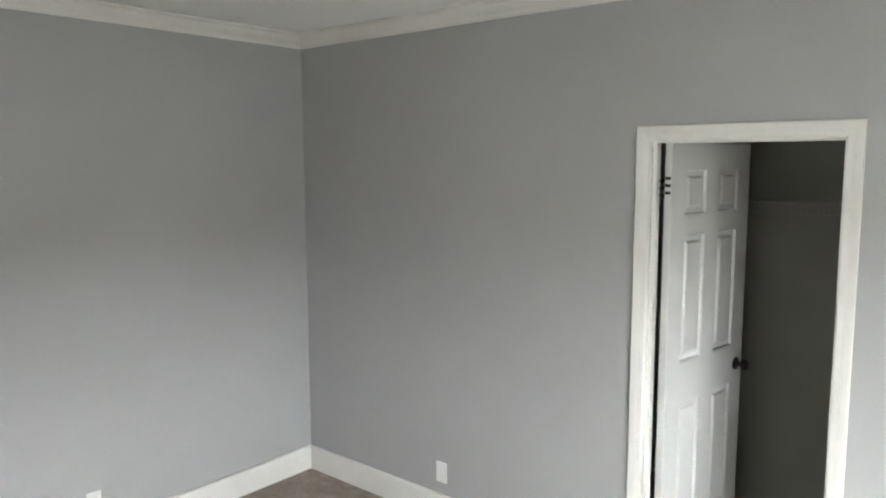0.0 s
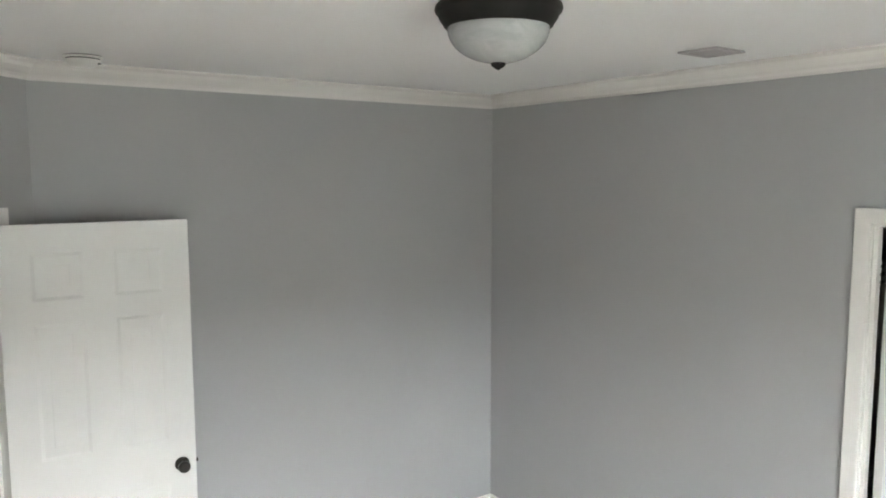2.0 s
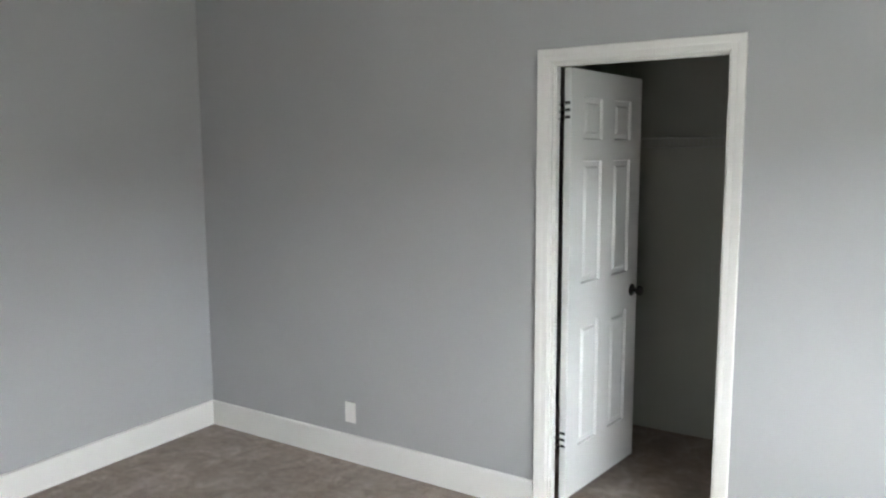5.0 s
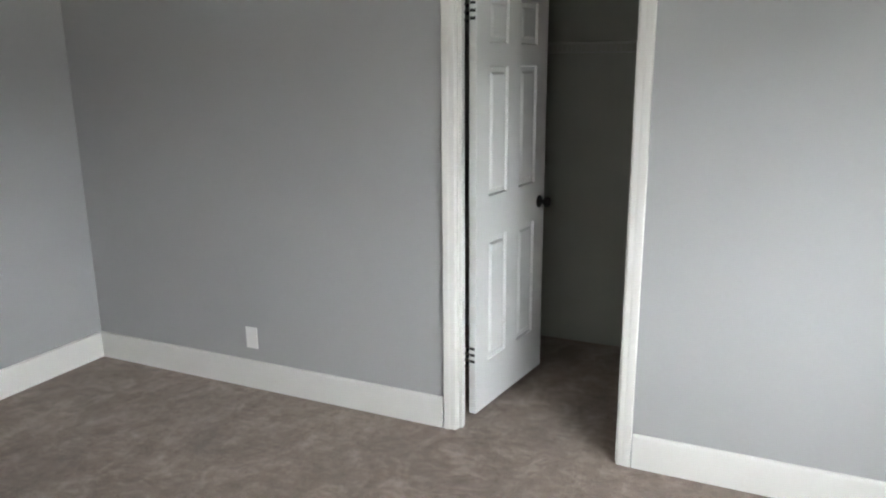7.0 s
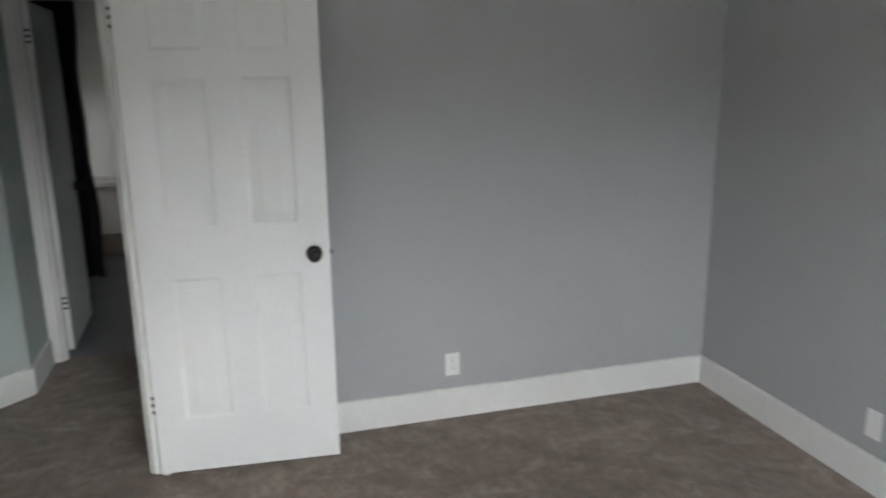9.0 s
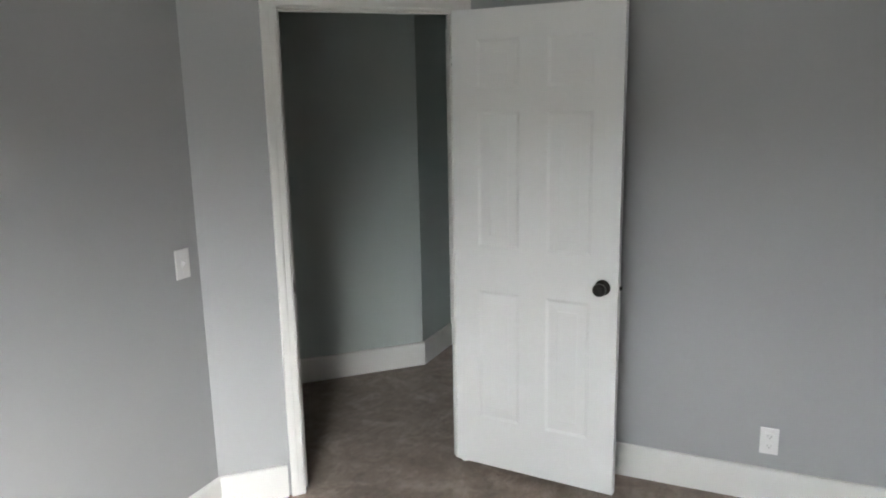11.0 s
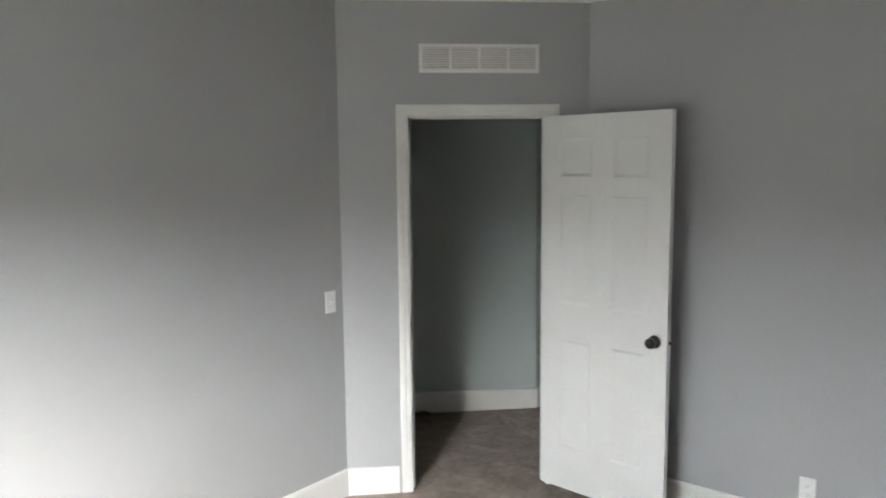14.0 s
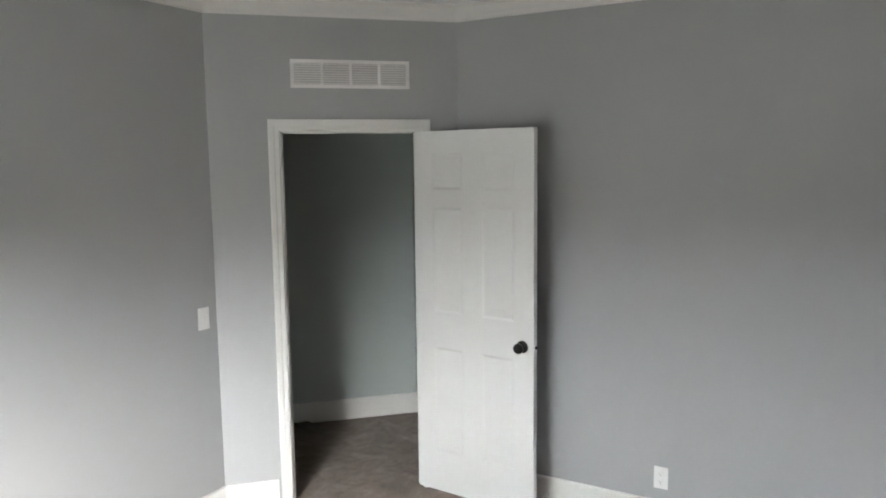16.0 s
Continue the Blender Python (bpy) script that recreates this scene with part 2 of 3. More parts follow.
def doorway(m, s0, s1, depth=0.088, sides=(1, -1), stop=None, far_stop=0.015):
    """Casing and jambs for an opening from s0 to s1 of a wall; m is the wall's own frame, whose room lies on minus y."""
    top = DOOR_TOP
    for side in sides:
        y = (lambda t: -t) if side > 0 else (lambda t: depth + t)
        casing = tagged(new("door_casing"), "white moulded casing around a doorway", "casing", kind="structure")
        k = len(CASE)
        for name, p in (("side_casing", 0), ("head_casing", 1), ("side_casing", 2)):
            bm = bmesh.new()
            ends = []
            for q in (p, p + 1):
                ring = []
                for w, t in CASE:
                    w += 0.004
                    x, z = ((s0 - w, 0), (s0 - w, top + w), (s1 + w, top + w), (s1 + w, 0))[q]
                    ring.append(bm.verts.new((x, y(t), z)))
                ends.append(ring)
            for j in range(k):
                bm.faces.new([ends[0][j], ends[0][(j + 1) % k], ends[1][(j + 1) % k], ends[1][j]])
            bm.faces.new(ends[0])
            bm.faces.new(ends[1])
            part(name, bm, TRIM, casing)
        casing.matrix_world = m
    j = 0.0185
    jamb = tagged(new("door_jamb"), "white painted door jamb with stops", "jamb", kind="structure")
    boards = [("side_jamb", s0 - j, s0, -0.0005, depth + 0.0005, 0, top + j), ("side_jamb", s1, s1 + j, -0.0005, depth + 0.0005, 0, top + j), ("head_jamb", s0, s1, -0.0005, depth + 0.0005, top, top + j)]
    if stop is not None:
        a, b = stop
        boards += [("door_stop", s0, s0 + 0.015, a, b, 0, top - 0.008), ("door_stop", s1 - far_stop, s1, a, b, 0, top - 0.008), ("door_stop", s0, s1, a, b, top - 0.008, top)]
    for name, *size in boards:
        part(name, box(bmesh.new(), *size), TRIM, jamb)
    jamb.matrix_world = m


# ---- doors ----
def panel_mesh(u0, u1, z0, z1, thick, sunk):
    """A raised and fielded panel, alike on both faces."""
    bm = bmesh.new()
    if sunk > 0.006:
        steps = [(0.0, 0.0), (0.0015, 0.0008), (0.0065, sunk), (0.027, sunk), (0.037, 0.0032), (0.041, 0.0022)]
    else:
        steps = [(0.0, 0.0), (0.004, 0.0012), (0.014, sunk), (0.024, sunk), (0.05, 0.003), (0.055, 0.0022)]
    for face in (0, 1):
        rings = []
        for inset, deep in steps:
            v = deep if face == 0 else thick - deep
            rings.append([bm.verts.new((u, v, z)) for u, z in ((u0 + inset, z0 + inset), (u1 - inset, z0 + inset), (u1 - inset, z1 - inset), (u0 + inset, z1 - inset))])
        for a, b in zip(rings, rings[1:]):
            for k in range(4):
                bm.faces.new([a[k], a[(k + 1) % 4], b[(k + 1) % 4], b[k]])
        bm.faces.new(rings[-1])
    return bm


KNOB = [(0.0, 0.0), (0.031, 0.0), (0.033, 0.003), (0.031, 0.007), (0.022, 0.010), (0.013, 0.012), (0.0115, 0.026), (0.014, 0.031), (0.022, 0.035), (0.0265, 0.042), (0.0275, 0.050), (0.025, 0.058), (0.017, 0.064), (0.007, 0.066), (0.0, 0.066)]


def six_panel_door(name, width, m, label, sunk=0.004, knob_z=0.935):
    """A leaf whose hinge pin is the origin; it runs along x, its faces at y = 0 and y = thick, and is set by m."""
    thick, z0, z1 = 0.035, 0.03, DOOR_TOP - 0.003
    door = new(name)
    tagged(door, label, "door", kind="structure")
    st = 0.115
    pw = (width - 0.006 - 2 * st - 0.12) / 2
    u = [0.003, 0.003 + st, 0.003 + st + pw, 0.003 + st + pw + 0.12, width - 0.003 - st, width - 0.003]
    z = [z0, 0.262, 0.862, 1.058, 1.636, 1.732, 1.928, z1]
    for a in (0, 4):
        part("stile", box(bmesh.new(), u[a], u[a + 1], 0, thick, z0, z1), DOOR, door)
    for a in (0, 2, 4, 6):
        part("rail", box(bmesh.new(), u[1], u[4], 0, thick, z[a], z[a + 1]), DOOR, door)
    for a in (1, 3, 5):
        part("mullion", box(bmesh.new(), u[2], u[3], 0, thick, z[a], z[a + 1]), DOOR, door)
        for c in (1, 3):
            part("panel", panel_mesh(u[c], u[c + 1], z[a], z[a + 1], thick, sunk), DOOR, door)
    ku = width - 0.066
    for y, turn in ((0, 90), (thick, -90)):
        part("knob", lathe(KNOB, 28, pose(ku, y, knob_z, turn, 0, 0)), BRONZE, door, "round dark bronze door knob", True)
    part("latch_plate", box(bmesh.new(), width - 0.0035, width - 0.0015, 0.006, 0.029, knob_z - 0.03, knob_z + 0.03), DOOR, door, "latch plate painted over")
    part("latch_bolt", box(bmesh.new(), width - 0.002, width + 0.009, 0.012, 0.024, knob_z - 0.007, knob_z + 0.007, bevel=0.002), BRONZE, door)
    for hz in (0.325, 1.862):
        bm = box(bmesh.new(), 0.0008, 0.0026, 0.002, 0.033, hz - 0.054, hz + 0.048)
        hinge = part("hinge", bm, DOOR, door, "white painted butt hinge with dark slots")
        for k in (-1, 0, 1):
            part("hinge_slot", box(bmesh.new(), -0.0012, 0.0012, 0.004, 0.031, hz + k * 0.0315 - 0.0065, hz + k * 0.0315 + 0.0065), DARK, hinge)
            part("knuckle", lathe([(0, -0.0065), (0.0055, -0.0065), (0.0055, 0.0065), (0, 0.0065)], 12, pose(-0.002, thick + 0.0045, hz + k * 0.0315 - 0.012)), DARK, hinge, "", True)
    door.matrix_world = m
    return door


def jamb_hinge(m):
    """The jamb's half of a pair of hinges; m stands on the floor with x out of the jamb."""
    for hz in (0.325, 1.862):
        h = tagged(obj("hinge_leaf", box(bmesh.new(), 0.0005, 0.0022, 0.0, 0.03, hz - 0.054, hz + 0.048), TRIM), "white painted hinge leaf on the door jamb", "hinge", "hinge leaves on the jambs")
        for k in (-1.3, -0.3, 0.7):
            part("hinge_slot", box(bmesh.new(), 0.0018, 0.0036, 0.003, 0.027, hz + k * 0.0315 - 0.0065, hz + k * 0.0315 + 0.0065), DARK, h)
        h.matrix_world = m


# closet doorway: the wall's own frame runs south from the corner
doorway(M_D, 2.2725, 3.0015, stop=(0.018, 0.05), far_stop=0.006)
# the leaf lies along its pin line with its thickness to the right of it
six_panel_door("door_closet", 0.722, pose(0.124, -2.277, 0, 0, 0, -7.5) @ pose(0, -0.035, 0), "white six-panel closet door standing open into the closet", 0.0115, 0.954)
jamb_hinge(pose(0.058, -2.2728, 0, 0, 0, -90))
doorway(M_A, 0.363, 1.109, stop=(0.038, 0.07))
six_panel_door("door_bedroom", 0.741, pose(-2.715, -0.165, 0, 0, 0, -4.6) @ pose(0, -0.035, 0), "white six-panel bedroom door swung wide open")

jamb_hinge(M_A @ pose(1.1088, 0.033, 0, 0, 0, 180))

strike = tagged(new("strike_plate"), "dark bronze strike plate on the door jamb", "strike plate")
part("plate", box(bmesh.new(), 0.0003, 0.002, 0.005, 0.033, 0.905, 0.965), BRONZE, strike)
part("lip", box(bmesh.new(), 0.0003, 0.003, -0.012, 0.005, 0.915, 0.955), BRONZE, strike)
strike.matrix_world = M_A @ pose(0.363, 0, 0)

# ---- bedroom fittings ----
def plate(name, m, label, category, kind_):
    """A wall plate in its own frame: x along the wall, minus y into the room, z up."""
    th = tagged(new(name), label, category)
    part("cover_plate", box(bmesh.new(), -0.036, 0.036, -0.006, 0, -0.058, 0.058, bevel=0.003), PLASTIC, th)
    if kind_ == "outlet":
        for z in (-0.021, 0.021):
            f = part("socket_face", box(bmesh.new(), -0.017, 0.017, -0.0085, -0.004, z - 0.0145, z + 0.0145, bevel=0.002), PLASTIC, th)
            for x in (-0.0065, 0.0065):
                part("slot", box(bmesh.new(), x - 0.0013, x + 0.0013, -0.0092, -0.0078, z - 0.001, z + 0.006), SHADE_SLOT, f)
            part("ground_hole", lathe([(0, 0), (0.0026, 0), (0.0026, 0.0014), (0, 0.0014)], 10, pose(0, -0.0078, z - 0.0075, 90)), SHADE_SLOT, f)
        part("screw", lathe([(0, 0), (0.003, 0), (0.0025, 0.0012), (0, 0.0014)], 12, pose(0, -0.0055, 0, 90)), PLASTIC, th)
    elif kind_ == "blank":
        for z in (-0.042, 0.042):
            part("screw", lathe([(0, 0), (0.003, 0), (0.0025, 0.0012), (0, 0.0014)], 12, pose(0, -0.0055, z, 90)), PLASTIC, th)
    else:
        part("toggle", box(bmesh.new(), -0.005, 0.005, -0.016, -0.003, -0.002, 0.014, pose(0, 0, 0, 18), 0.001), PLASTIC, th)
        part("toggle_frame", box(bmesh.new(), -0.009, 0.009, -0.0075, -0.005, -0.017, 0.017, bevel=0.001), PLASTIC, th)
        for z in (-0.03, 0.03):
            part("screw", lathe([(0, 0), (0.003, 0), (0.0025, 0.0012), (0, 0.0014)], 12, pose(0, -0.0055, z, 90)), PLASTIC, th)
    th.matrix_world = m
    return th


plate("blank_wall_plate", pose(0, -1.11, 0.277, 0, 0, -90), "white blank cover plate low on the closet wall", "cover plate", "blank")
plate("wall_outlet", pose(-1.391, 0, 0.273, 0, 0, 0), "white duplex outlet plate low beside the open door", "outlet", "outlet")
plate("light_switch", pose(-3.495, -1.037, 1.092, 0, 0, 90), "white toggle light switch plate beside the doorway", "light switch", "switch")


def louvre_grille(m, width, height, bays, slats, label, name="return_air_grille", behind=None, finish=None):
    th = tagged(new(name), label, "grille")
    finish = finish or GRILLE
    rim = 0.018
    bm = bmesh.new()
    for x0, x1, z0, z1 in ((0, width, 0, rim), (0, width, height - rim, height), (0, rim, rim, height - rim), (width - rim, width, rim, height - rim)):
        box(bm, x0, x1, -0.008, 0, z0, z1)
    part("frame", bm, finish, th)
    # flat sheet coloured as the shade behind the slats; no duct is built
    part("backing", box(bmesh.new(), rim, width - rim, -0.0015, 0, rim, height - rim), behind or SHADE, th)
    bar = 0.014
    bw = (width - 2 * rim - (bays - 1) * bar) / bays
    slat_mesh = None
    for b in range(bays):
        x0 = rim + b * (bw + bar)
        if b:
            part("divider", box(bmesh.new(), x0 - bar, x0, -0.0075, 0, rim, height - rim), finish, th)
        for k in range(slats):
            z = rim + (k + 0.5) * (height - 2 * rim) / slats
            if slat_mesh is None:
                bm = box(bmesh.new(), 0, bw, -0.0042, 0.0042, -0.0006, 0.0006, pose(0, 0, 0, 38))
                s = part("slat", bm, finish, th)
                slat_mesh = s.data
            else:
                s = new("slat", slat_mesh)
                s.parent = th
            s.location = (x0, -0.0045, z)
    for x in (0.009, width - 0.009):
        part("screw", lathe([(0, 0), (0.004, 0), (0.003, 0.0016), (0, 0.002)], 12, pose(x, -0.0078, height / 2, 90)), finish, th)
    th.matrix_world = m
    return th


GRILLE_S = (0.425, 1.06)
louvre_grille(M_A @ pose(GRILLE_S[0], -0.0005, 2.277), GRILLE_S[1] - GRILLE_S[0], 0.147, 4, 9, "long white louvred return-air grille above the doorway")
louvre_grille(pose(-0.525, -1.745, H - 0.0005, 90, 0, 0), 0.19, 0.17, 1, 6, "small square grey ceiling air register", "ceiling_register", DARK, REGISTER)

lamp = tagged(new("ceiling_lamp"), "flush ceiling lamp with dark bronze pan and alabaster bowl", "ceiling lamp")
part("pan", lathe([(0.0, 0.0), (0.150, 0.0), (0.162, -0.006), (0.172, -0.016), (0.1745, -0.026), (0.172, -0.034), (0.166, -0.038), (0.162, -0.050), (0.153, -0.062), (0.149, -0.070), (0.143, -0.075), (0.137, -0.073), (0.0, -0.071)], 64), PAN, lamp, "dark bronze stepped metal pan", True)
bowl = [(0.139, -0.072)] + [(0.140 * math.cos(radians(a)), -0.076 - 0.092 * math.sin(radians(a))) for a in range(0, 90, 8)] + [(0.0, -0.168)]
part("glass_bowl", lathe(bowl, 64), GLASS_BOWL, lamp, "frosted white alabaster glass bowl", True)
part("finial", lathe([(0.0, -0.165), (0.018, -0.165), (0.021, -0.169), (0.019, -0.175), (0.012, -0.180), (0.006, -0.184), (0.0, -0.187)], 24), PAN, lamp, "dark bronze finial", True)
lamp.matrix_world = pose(-1.66, -2.0, H)

smoke = tagged(new("smoke_detector"), "round white plastic smoke detector on the ceiling", "smoke detector")
part("base_ring", lathe([(0.0, -0.003), (0.073, -0.003), (0.074, -0.006), (0.072, -0.011), (0.0, -0.011)], 48), PLASTIC, smoke, "", True)
part("body", lathe([(0.0, -0.0155), (0.066, -0.0155), (0.067, -0.019), (0.064, -0.028), (0.052, -0.036), (0.046, -0.042), (0.03, -0.044), (0.0, -0.044)], 48), PLASTIC, smoke, "", True)
part("vent_gap", lathe([(0.0, -0.010), (0.064, -0.010), (0.064, -0.0165), (0.0, -0.0165)], 40), DARK, smoke)
part("test_button", lathe([(0.0, -0.043), (0.009, -0.043), (0.008, -0.046), (0.0, -0.0465)], 20, pose(0.02, 0.01, 0)), PLASTIC, smoke)
part("status_lamp", box(bmesh.new(), -0.006, 0.006, -0.004, 0.004, -0.034, -0.029, pose(0.053, -0.04, 0)), DARK, smoke)
part("ceiling_gap", lathe([(0.0, 0.0005), (0.0705, 0.0005), (0.0705, -0.0035), (0.0, -0.0035)], 40), DARK, smoke)
smoke.matrix_world = pose(-2.38, -0.285, H)


def coil(radius, length, turns, wire):
    """A wound spring along z."""
    bm = bmesh.new()
    steps, sides = turns * 14, 6
    rings = []
    for k in range(steps + 1):
        a = 2 * math.pi * k / 14
        c = Vector((radius * math.cos(a), radius * math.sin(a), length * k / steps))
        out = Vector((math.cos(a), math.sin(a), 0))
        rings.append([bm.verts.new(c + wire * (math.cos(2 * math.pi * j / sides) * out + math.sin(2 * math.pi * j / sides) * Vector((0, 0, 1)))) for j in range(sides)])
    for a, b in zip(rings, rings[1:]):
        for j in range(sides):
            bm.faces.new([a[j], a[(j + 1) % sides], b[(j + 1) % sides], b[j]])
    bm.faces.new(rings[0])
    bm.faces.new(rings[-1])
    return bm


stop = tagged(new("spring_door_stop"), "white spring door stop screwed to the baseboard", "door stop")
part("base", lathe([(0, 0), (0.011, 0), (0.011, 0.004), (0.007, 0.008), (0, 0.008)], 20), PLASTIC, stop, "", True)
part("spring", coil(0.0062, 0.052, 13, 0.0016), PLASTIC, stop, "", True)
part("rubber_tip", lathe([(0, 0.052), (0.0085, 0.052), (0.0098, 0.056), (0.0098, 0.068), (0.008, 0.073), (0, 0.075)], 20), PLASTIC, stop, "white rubber tip", True)
stop.matrix_world = pose(-1.996, -0.0158, 0.06, 90)

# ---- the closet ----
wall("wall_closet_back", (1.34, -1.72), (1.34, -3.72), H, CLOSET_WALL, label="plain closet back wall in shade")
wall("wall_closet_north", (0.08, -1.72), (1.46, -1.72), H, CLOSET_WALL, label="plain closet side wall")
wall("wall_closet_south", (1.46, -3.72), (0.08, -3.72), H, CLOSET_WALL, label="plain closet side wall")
shelf = tagged(new("closet_shelf"), "white coated wire shelf across the closet back", "shelf")


def rod(p, q, r, sides=8):
    p, q = Vector(p), Vector(q)
    d = q - p
    m = Matrix.Translation(p) @ d.to_track_quat("Z", "Y").to_matrix().to_4x4()
    return lathe([(0, 0), (r, 0), (r, d.length), (0, d.length)], sides, m)


for x, z in ((1.03, 1.752), (1.03, 1.70), (1.13, 1.752), (1.33, 1.752)):
    part("long_wire", rod((x, -3.715, z), (x, -1.725, z), 0.0035), WIRE, shelf, "", True)
first = None
for k in range(78):
    if first is None:
        bm = rod((1.03, 0, 1.7575), (1.335, 0, 1.7575), 0.0016, 6)
        bm2 = rod((1.0265, 0, 1.7575), (1.0265, 0, 1.70), 0.0016, 6)
        me = bpy.data.meshes.new("tmp")
        bm2.to_mesh(me)
        bm2.free()
        bm.from_mesh(me)
        bpy.data.meshes.remove(me)
        o = part("cross_wire", bm, WIRE, shelf, "", True)
        first = o.data
    else:
        o = new("cross_wire", first)
        o.parent = shelf
    o.location = (0, -3.70 + k * 0.0255, 0)
# ---- the hall ----
HC = (-3.445, 0.925)
wall("wall_hall_angled", (-5.3, -0.93), HC, H, HALL_WALL, label="green-grey hall wall opposite the doorway")
wall("wall_hall_return", HC, (-3.445, 1.38), H, HALL_WALL, label="short green-grey hall return wall")
wall_h, M_H = wall("wall_hall_door", (-4.24, 1.38), (-1.51, 1.38), H, HALL_WALL, [(0.8415, 1.625, 0, 2.0685)], label="hall wall with an open doorway")
wall("wall_hall_end", (-2.1, 1.468), (-2.1, 0.088), H, HALL_WALL, label="plain hall end wall")
wall("wall_hall_far", (-5.3, -1.8), (-5.3, -0.93), H, HALL_WALL, label="plain hall end wall")
wall("wall_hall_south", (-3.55, -1.8), (-5.3, -1.8), H, HALL_WALL, label="plain hall side wall")
tagged(obj("baseboard", sweep(base, [(-5.3, -0.93), HC, (-3.445, 1.3595)]), TRIM), "white baseboard along the hall wall", "baseboard", kind="structure")

def loose_edge(length, width, height):
    """A ragged, puckered strip of carpet that has come away from the wall."""
    rnd = random.Random(3)
    bm = bmesh.new()
    n = 22
    rows = []
    for i in range(n + 1):
        u = i / n
        hump = height * math.sin(math.pi * u) ** 0.7 * (0.7 + 0.3 * math.sin(9 * u)) + rnd.uniform(0, 0.003)
        w = width * (0.75 + 0.25 * math.sin(5 * u + 1)) + rnd.uniform(-0.006, 0.006)
        rows.append([bm.verts.new((u * length, -d * w, hump * h)) for d, h in ((0.0, 0.0), (0.02, 0.75), (0.3, 1.0), (0.62, 0.7), (0.85, 0.25), (1.0, 0.0))])
    for a, b in zip(rows, rows[1:]):
        for k in range(len(a) - 1):
            bm.faces.new([a[k], b[k], b[k + 1], a[k + 1]])
        bm.faces.new([a[0], a[-1], b[-1], b[0]])
    bm.faces.new(rows[0])
    bm.faces.new(rows[-1])
    return bm


flap = tagged(obj("loose_carpet_edge", loose_edge(0.2, 0.07, 0.032), CARPET, smooth=True), "puckered loose carpet edge lying against the baseboard", "carpet scrap")
flap.matrix_world = pose(-4.13, 0.216, 0, 0, 0, 45)

doorway(M_H, 0.86, 1.605, sides=(1,), stop=(0.018, 0.05))
six_panel_door("door_hall", 0.735, pose(-3.376, 1.49, 0, 0, 0, 91) @ pose(0, -0.035, 0), "white six-panel door open into the room beyond the hall")
jamb_hinge(pose(-3.3798, 1.436, 0))

# ---- the room beyond the hall ----
bm = box(bmesh.new(), -4.3, -1.4, 1.44, 4.7, -0.15, -0.004)
tagged(obj("floor_vinyl", bm, TILE), "dull grey vinyl floor beyond the hall", "floor", kind="structure")
# the opening is an addition, unseen, sized to light the far room
wall("wall_far_room_west", (-4.15, 1.468), (-4.15, 4.6), H, HALL_WALL, [(2.3, 2.6, 1.0, 1.6)], label="far room wall with the added unseen window")
wall("wall_far_room_north", (-4.15, 4.6), (-1.6, 4.6), H, SURROUND, label="pale beige wall at the end of the far room")
wall("wall_far_room_east", (-1.6, 4.6), (-1.6, 1.468), H, HALL_WALL, label="plain far room wall")
# frame for that added opening
bw = tagged(new("fill_window"), "small unseen framed window added to light the far room", "window", kind="structure")
for y0, y1, z0, z1 in ((3.768, 3.79, 1.0, 1.6), (4.046, 4.068, 1.0, 1.6), (3.79, 4.046, 1.578, 1.6), (3.79, 4.046, 1.0, 1.022)):
    part("window_frame", box(bmesh.new(), -4.22, -4.18, y0, y1, z0, z1), TRIM, bw)

bench = tagged(new("low_cabinet"), "low cream cabinet on a brown plinth by the far wall", "cabinet")
part("plinth", box(bmesh.new(), -3.62, -2.62, 4.2, 4.59, -0.004, 0.2, bevel=0.004), BROWN, bench, "brown plinth")
part("cabinet_body", box(bmesh.new(), -3.62, -2.62, 4.17, 4.59, 0.2, 0.63, bevel=0.004), CREAM, bench)
part("cabinet_top", box(bmesh.new(), -3.645, -2.595, 4.145, 4.595, 0.645, 0.7, bevel=0.008), CREAM, bench)
for x0 in (-3.6, -3.11):
    door = part("cabinet_door", box(bmesh.new(), x0, x0 + 0.47, 4.15, 4.169, 0.22, 0.61, bevel=0.004), CREAM, bench)
    part("door_knob", lathe([(0, 0), (0.006, 0), (0.006, 0.012), (0.013, 0.018), (0.012, 0.026), (0, 0.03)], 16, pose(x0 + (0.43 if x0 < -3.3 else 0.04), 4.15, 0.5, 90)), BRONZE, door, "", True)


def drape(x0, x1, y, z0, z1, folds, deep):
    """Hanging cloth with rounded folds that widen and wander towards the hem."""
    rnd = random.Random(7)
    shift = [rnd.uniform(-1.0, 1.0) for _ in range(folds + 1)]
    bm = bmesh.new()
    cols, rows = folds * 10, 14
    grid = []
    for r in range(rows + 1):
        v = r / rows
        line = []
        for c in range(cols + 1):
            u = c / cols
            k = shift[min(int(u * folds), folds)]
            wave = math.sin(2 * math.pi * (u * folds + 0.12 * k * v))
            edge = 0.014 * k * math.sin(7.0 * v + k) + 0.008 * math.sin(19.0 * v)
            line.append(bm.verts.new((x0 + (x1 - x0) * u + edge * u, y + deep * (0.5 + 0.5 * v) * wave, z1 + (z0 - z1) * v)))
        grid.append(line)
    front = [bm.faces.new([grid[r][c], grid[r][c + 1], grid[r + 1][c + 1], grid[r + 1][c]]) for r in range(rows) for c in range(cols)]
    bmesh.ops.solidify(bm, geom=front, thickness=0.004)
    return bm


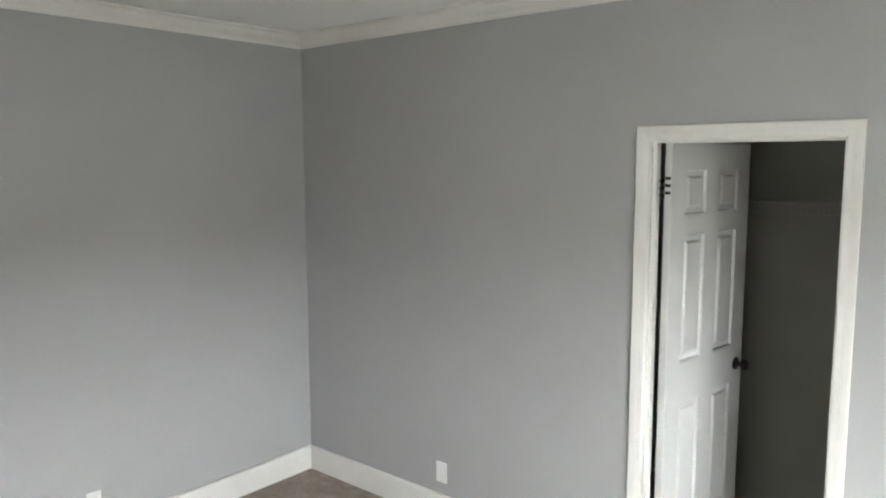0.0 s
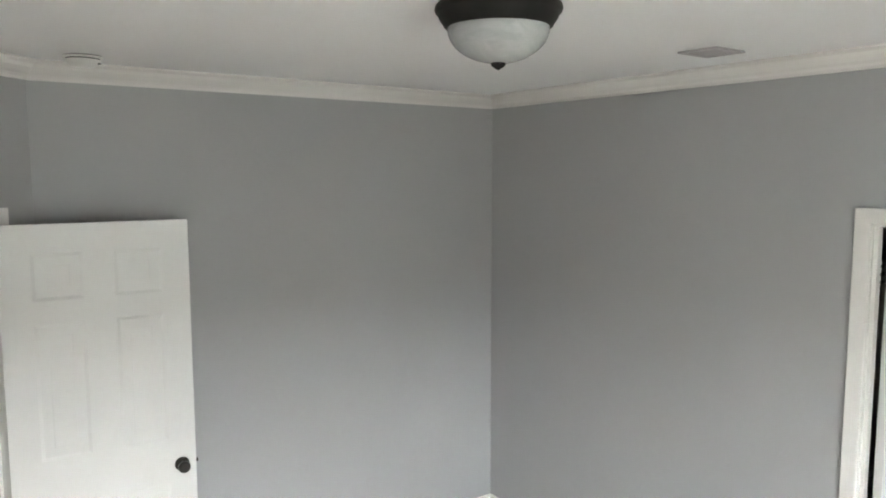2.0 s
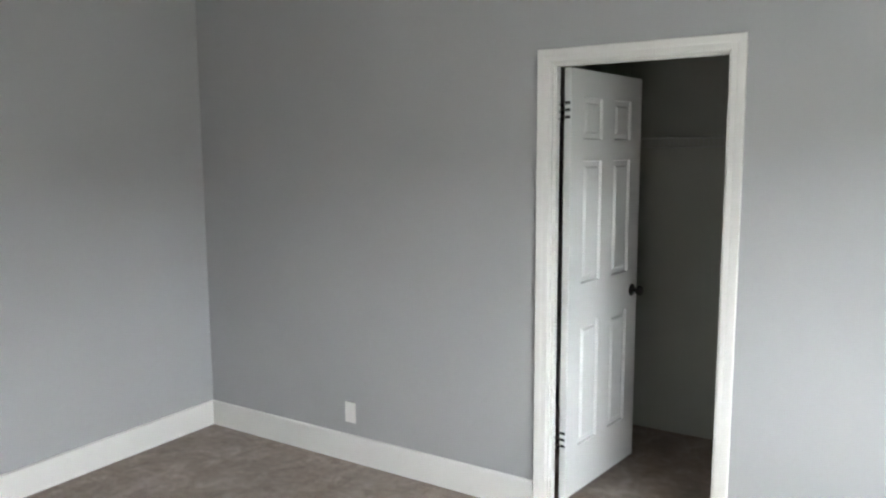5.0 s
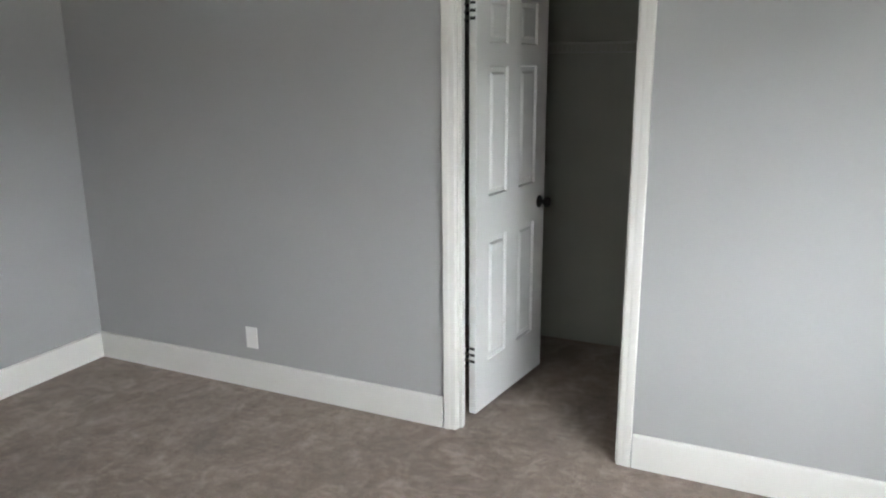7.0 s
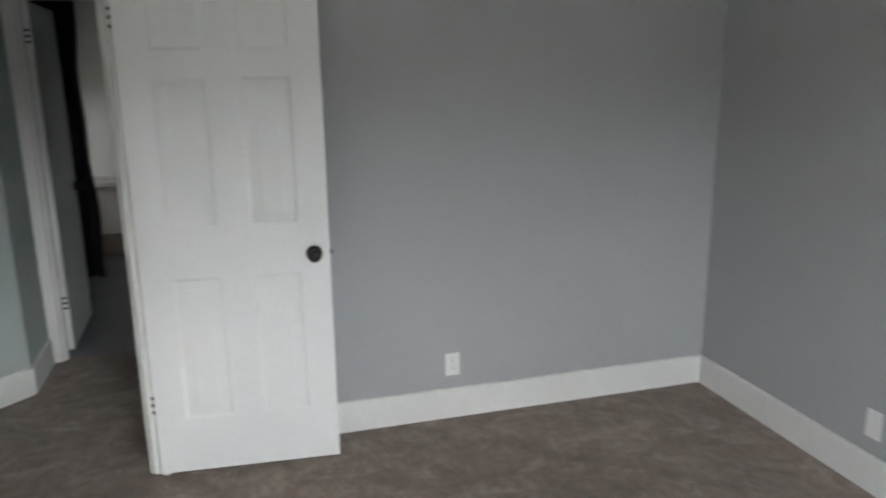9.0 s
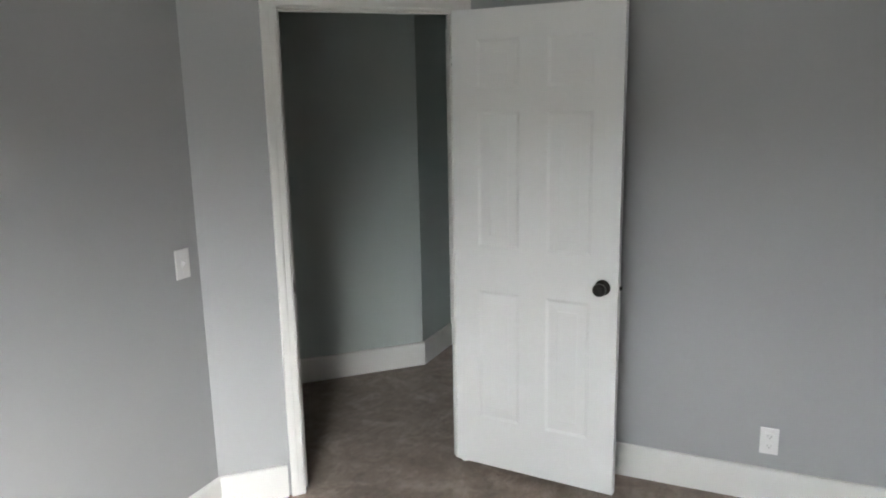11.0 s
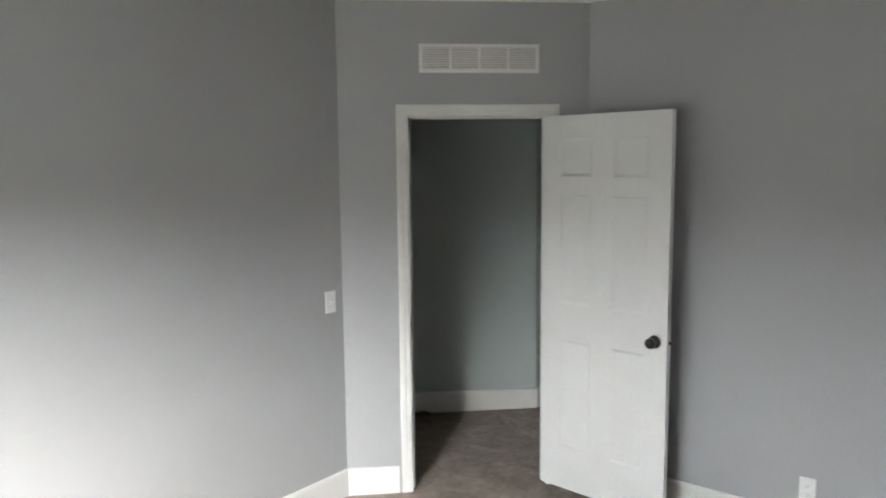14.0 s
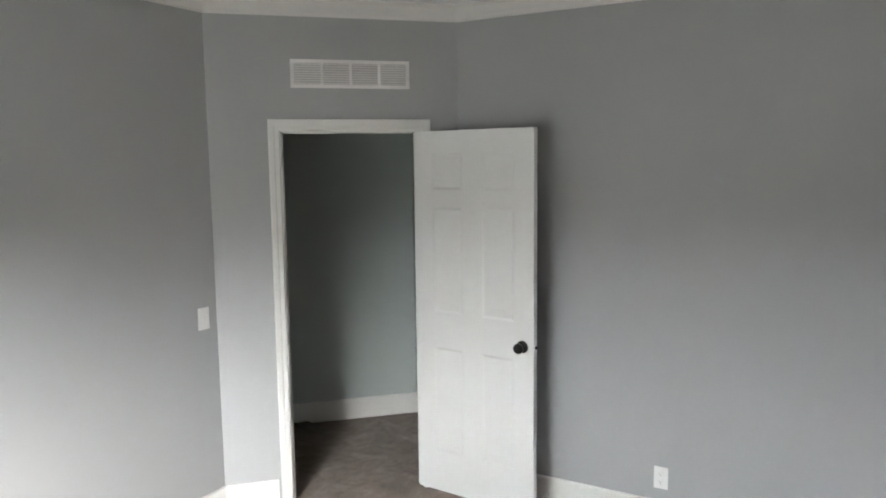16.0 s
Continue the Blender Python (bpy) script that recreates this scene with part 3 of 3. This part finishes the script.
curtain = tagged(new("dark_curtain"), "dark brown curtain hanging in loose folds", "curtain")
part("cloth", drape(-4.1, -3.42, 3.3, 0.02, 2.2, 6, 0.035), CLOTH, curtain, "", True)
part("curtain_rod", rod((-4.149, 3.3, 2.225), (-3.1, 3.3, 2.225), 0.012, 14), BRONZE, curtain, "dark bronze rod", True)
for k in range(7):
    part("ring", lathe([(0.013, -0.003), (0.021, -0.003), (0.021, 0.003), (0.013, 0.003), (0.013, -0.003)], 16, pose(-4.08 + 0.1 * k, 3.3, 2.218, 0, 90, 0)), BRONZE, curtain)

# ---- window in the south wall, behind the walk ----
WX0, WX1, WZ0, WZ1 = -2.75, -1.05, 0.74, 1.87
win = tagged(new("window_1"), "white framed window letting in grey daylight", "window", kind="structure")
for name, a in (("window_frame", (WX0, WX0 + 0.045, WZ0, WZ1)), ("window_frame", (WX1 - 0.045, WX1, WZ0, WZ1)), ("window_frame", (WX0 + 0.045, WX1 - 0.045, WZ1 - 0.045, WZ1)), ("window_frame", (WX0 + 0.045, WX1 - 0.045, WZ0, WZ0 + 0.045)), ("window_mullion", (-1.925, -1.875, WZ0 + 0.045, WZ1 - 0.045))):
    part(name, box(bmesh.new(), a[0], a[1], SOUTH - 0.07, SOUTH - 0.03, a[2], a[3]), TRIM, win)
part("window_sill", box(bmesh.new(), WX0 - 0.05, WX1 + 0.05, SOUTH + 0.001, SOUTH + 0.05, WZ0 - 0.025, WZ0 - 0.001, bevel=0.004), TRIM, win)

# ---- outside ----
bm = box(bmesh.new(), -400, 400, -400, 400, -0.6, -0.5)
GROUND = paint("dry_ground", (0.135, 0.14, 0.125), (0.17, 0.175, 0.16), 0.9, 0.2, 30.0, 0.3, 0.02)
tagged(obj("ground", bm, GROUND), "pale dry open ground outside", "ground", kind="structure")
# unseen dark block, added to hide the lowest sky from the bedroom window
SKY_SCREEN = paint("low_sky_screen", (0.04, 0.042, 0.036), (0.065, 0.066, 0.056), 0.95, 0.15, 2.0, 0.6, 0.3)
bm = box(bmesh.new(), -200, 200, -72, -66, -0.5, 4.0)
tagged(obj("backdrop", bm, SKY_SCREEN), "unseen dark screen added to cut off the low sky", "woods", kind="structure")
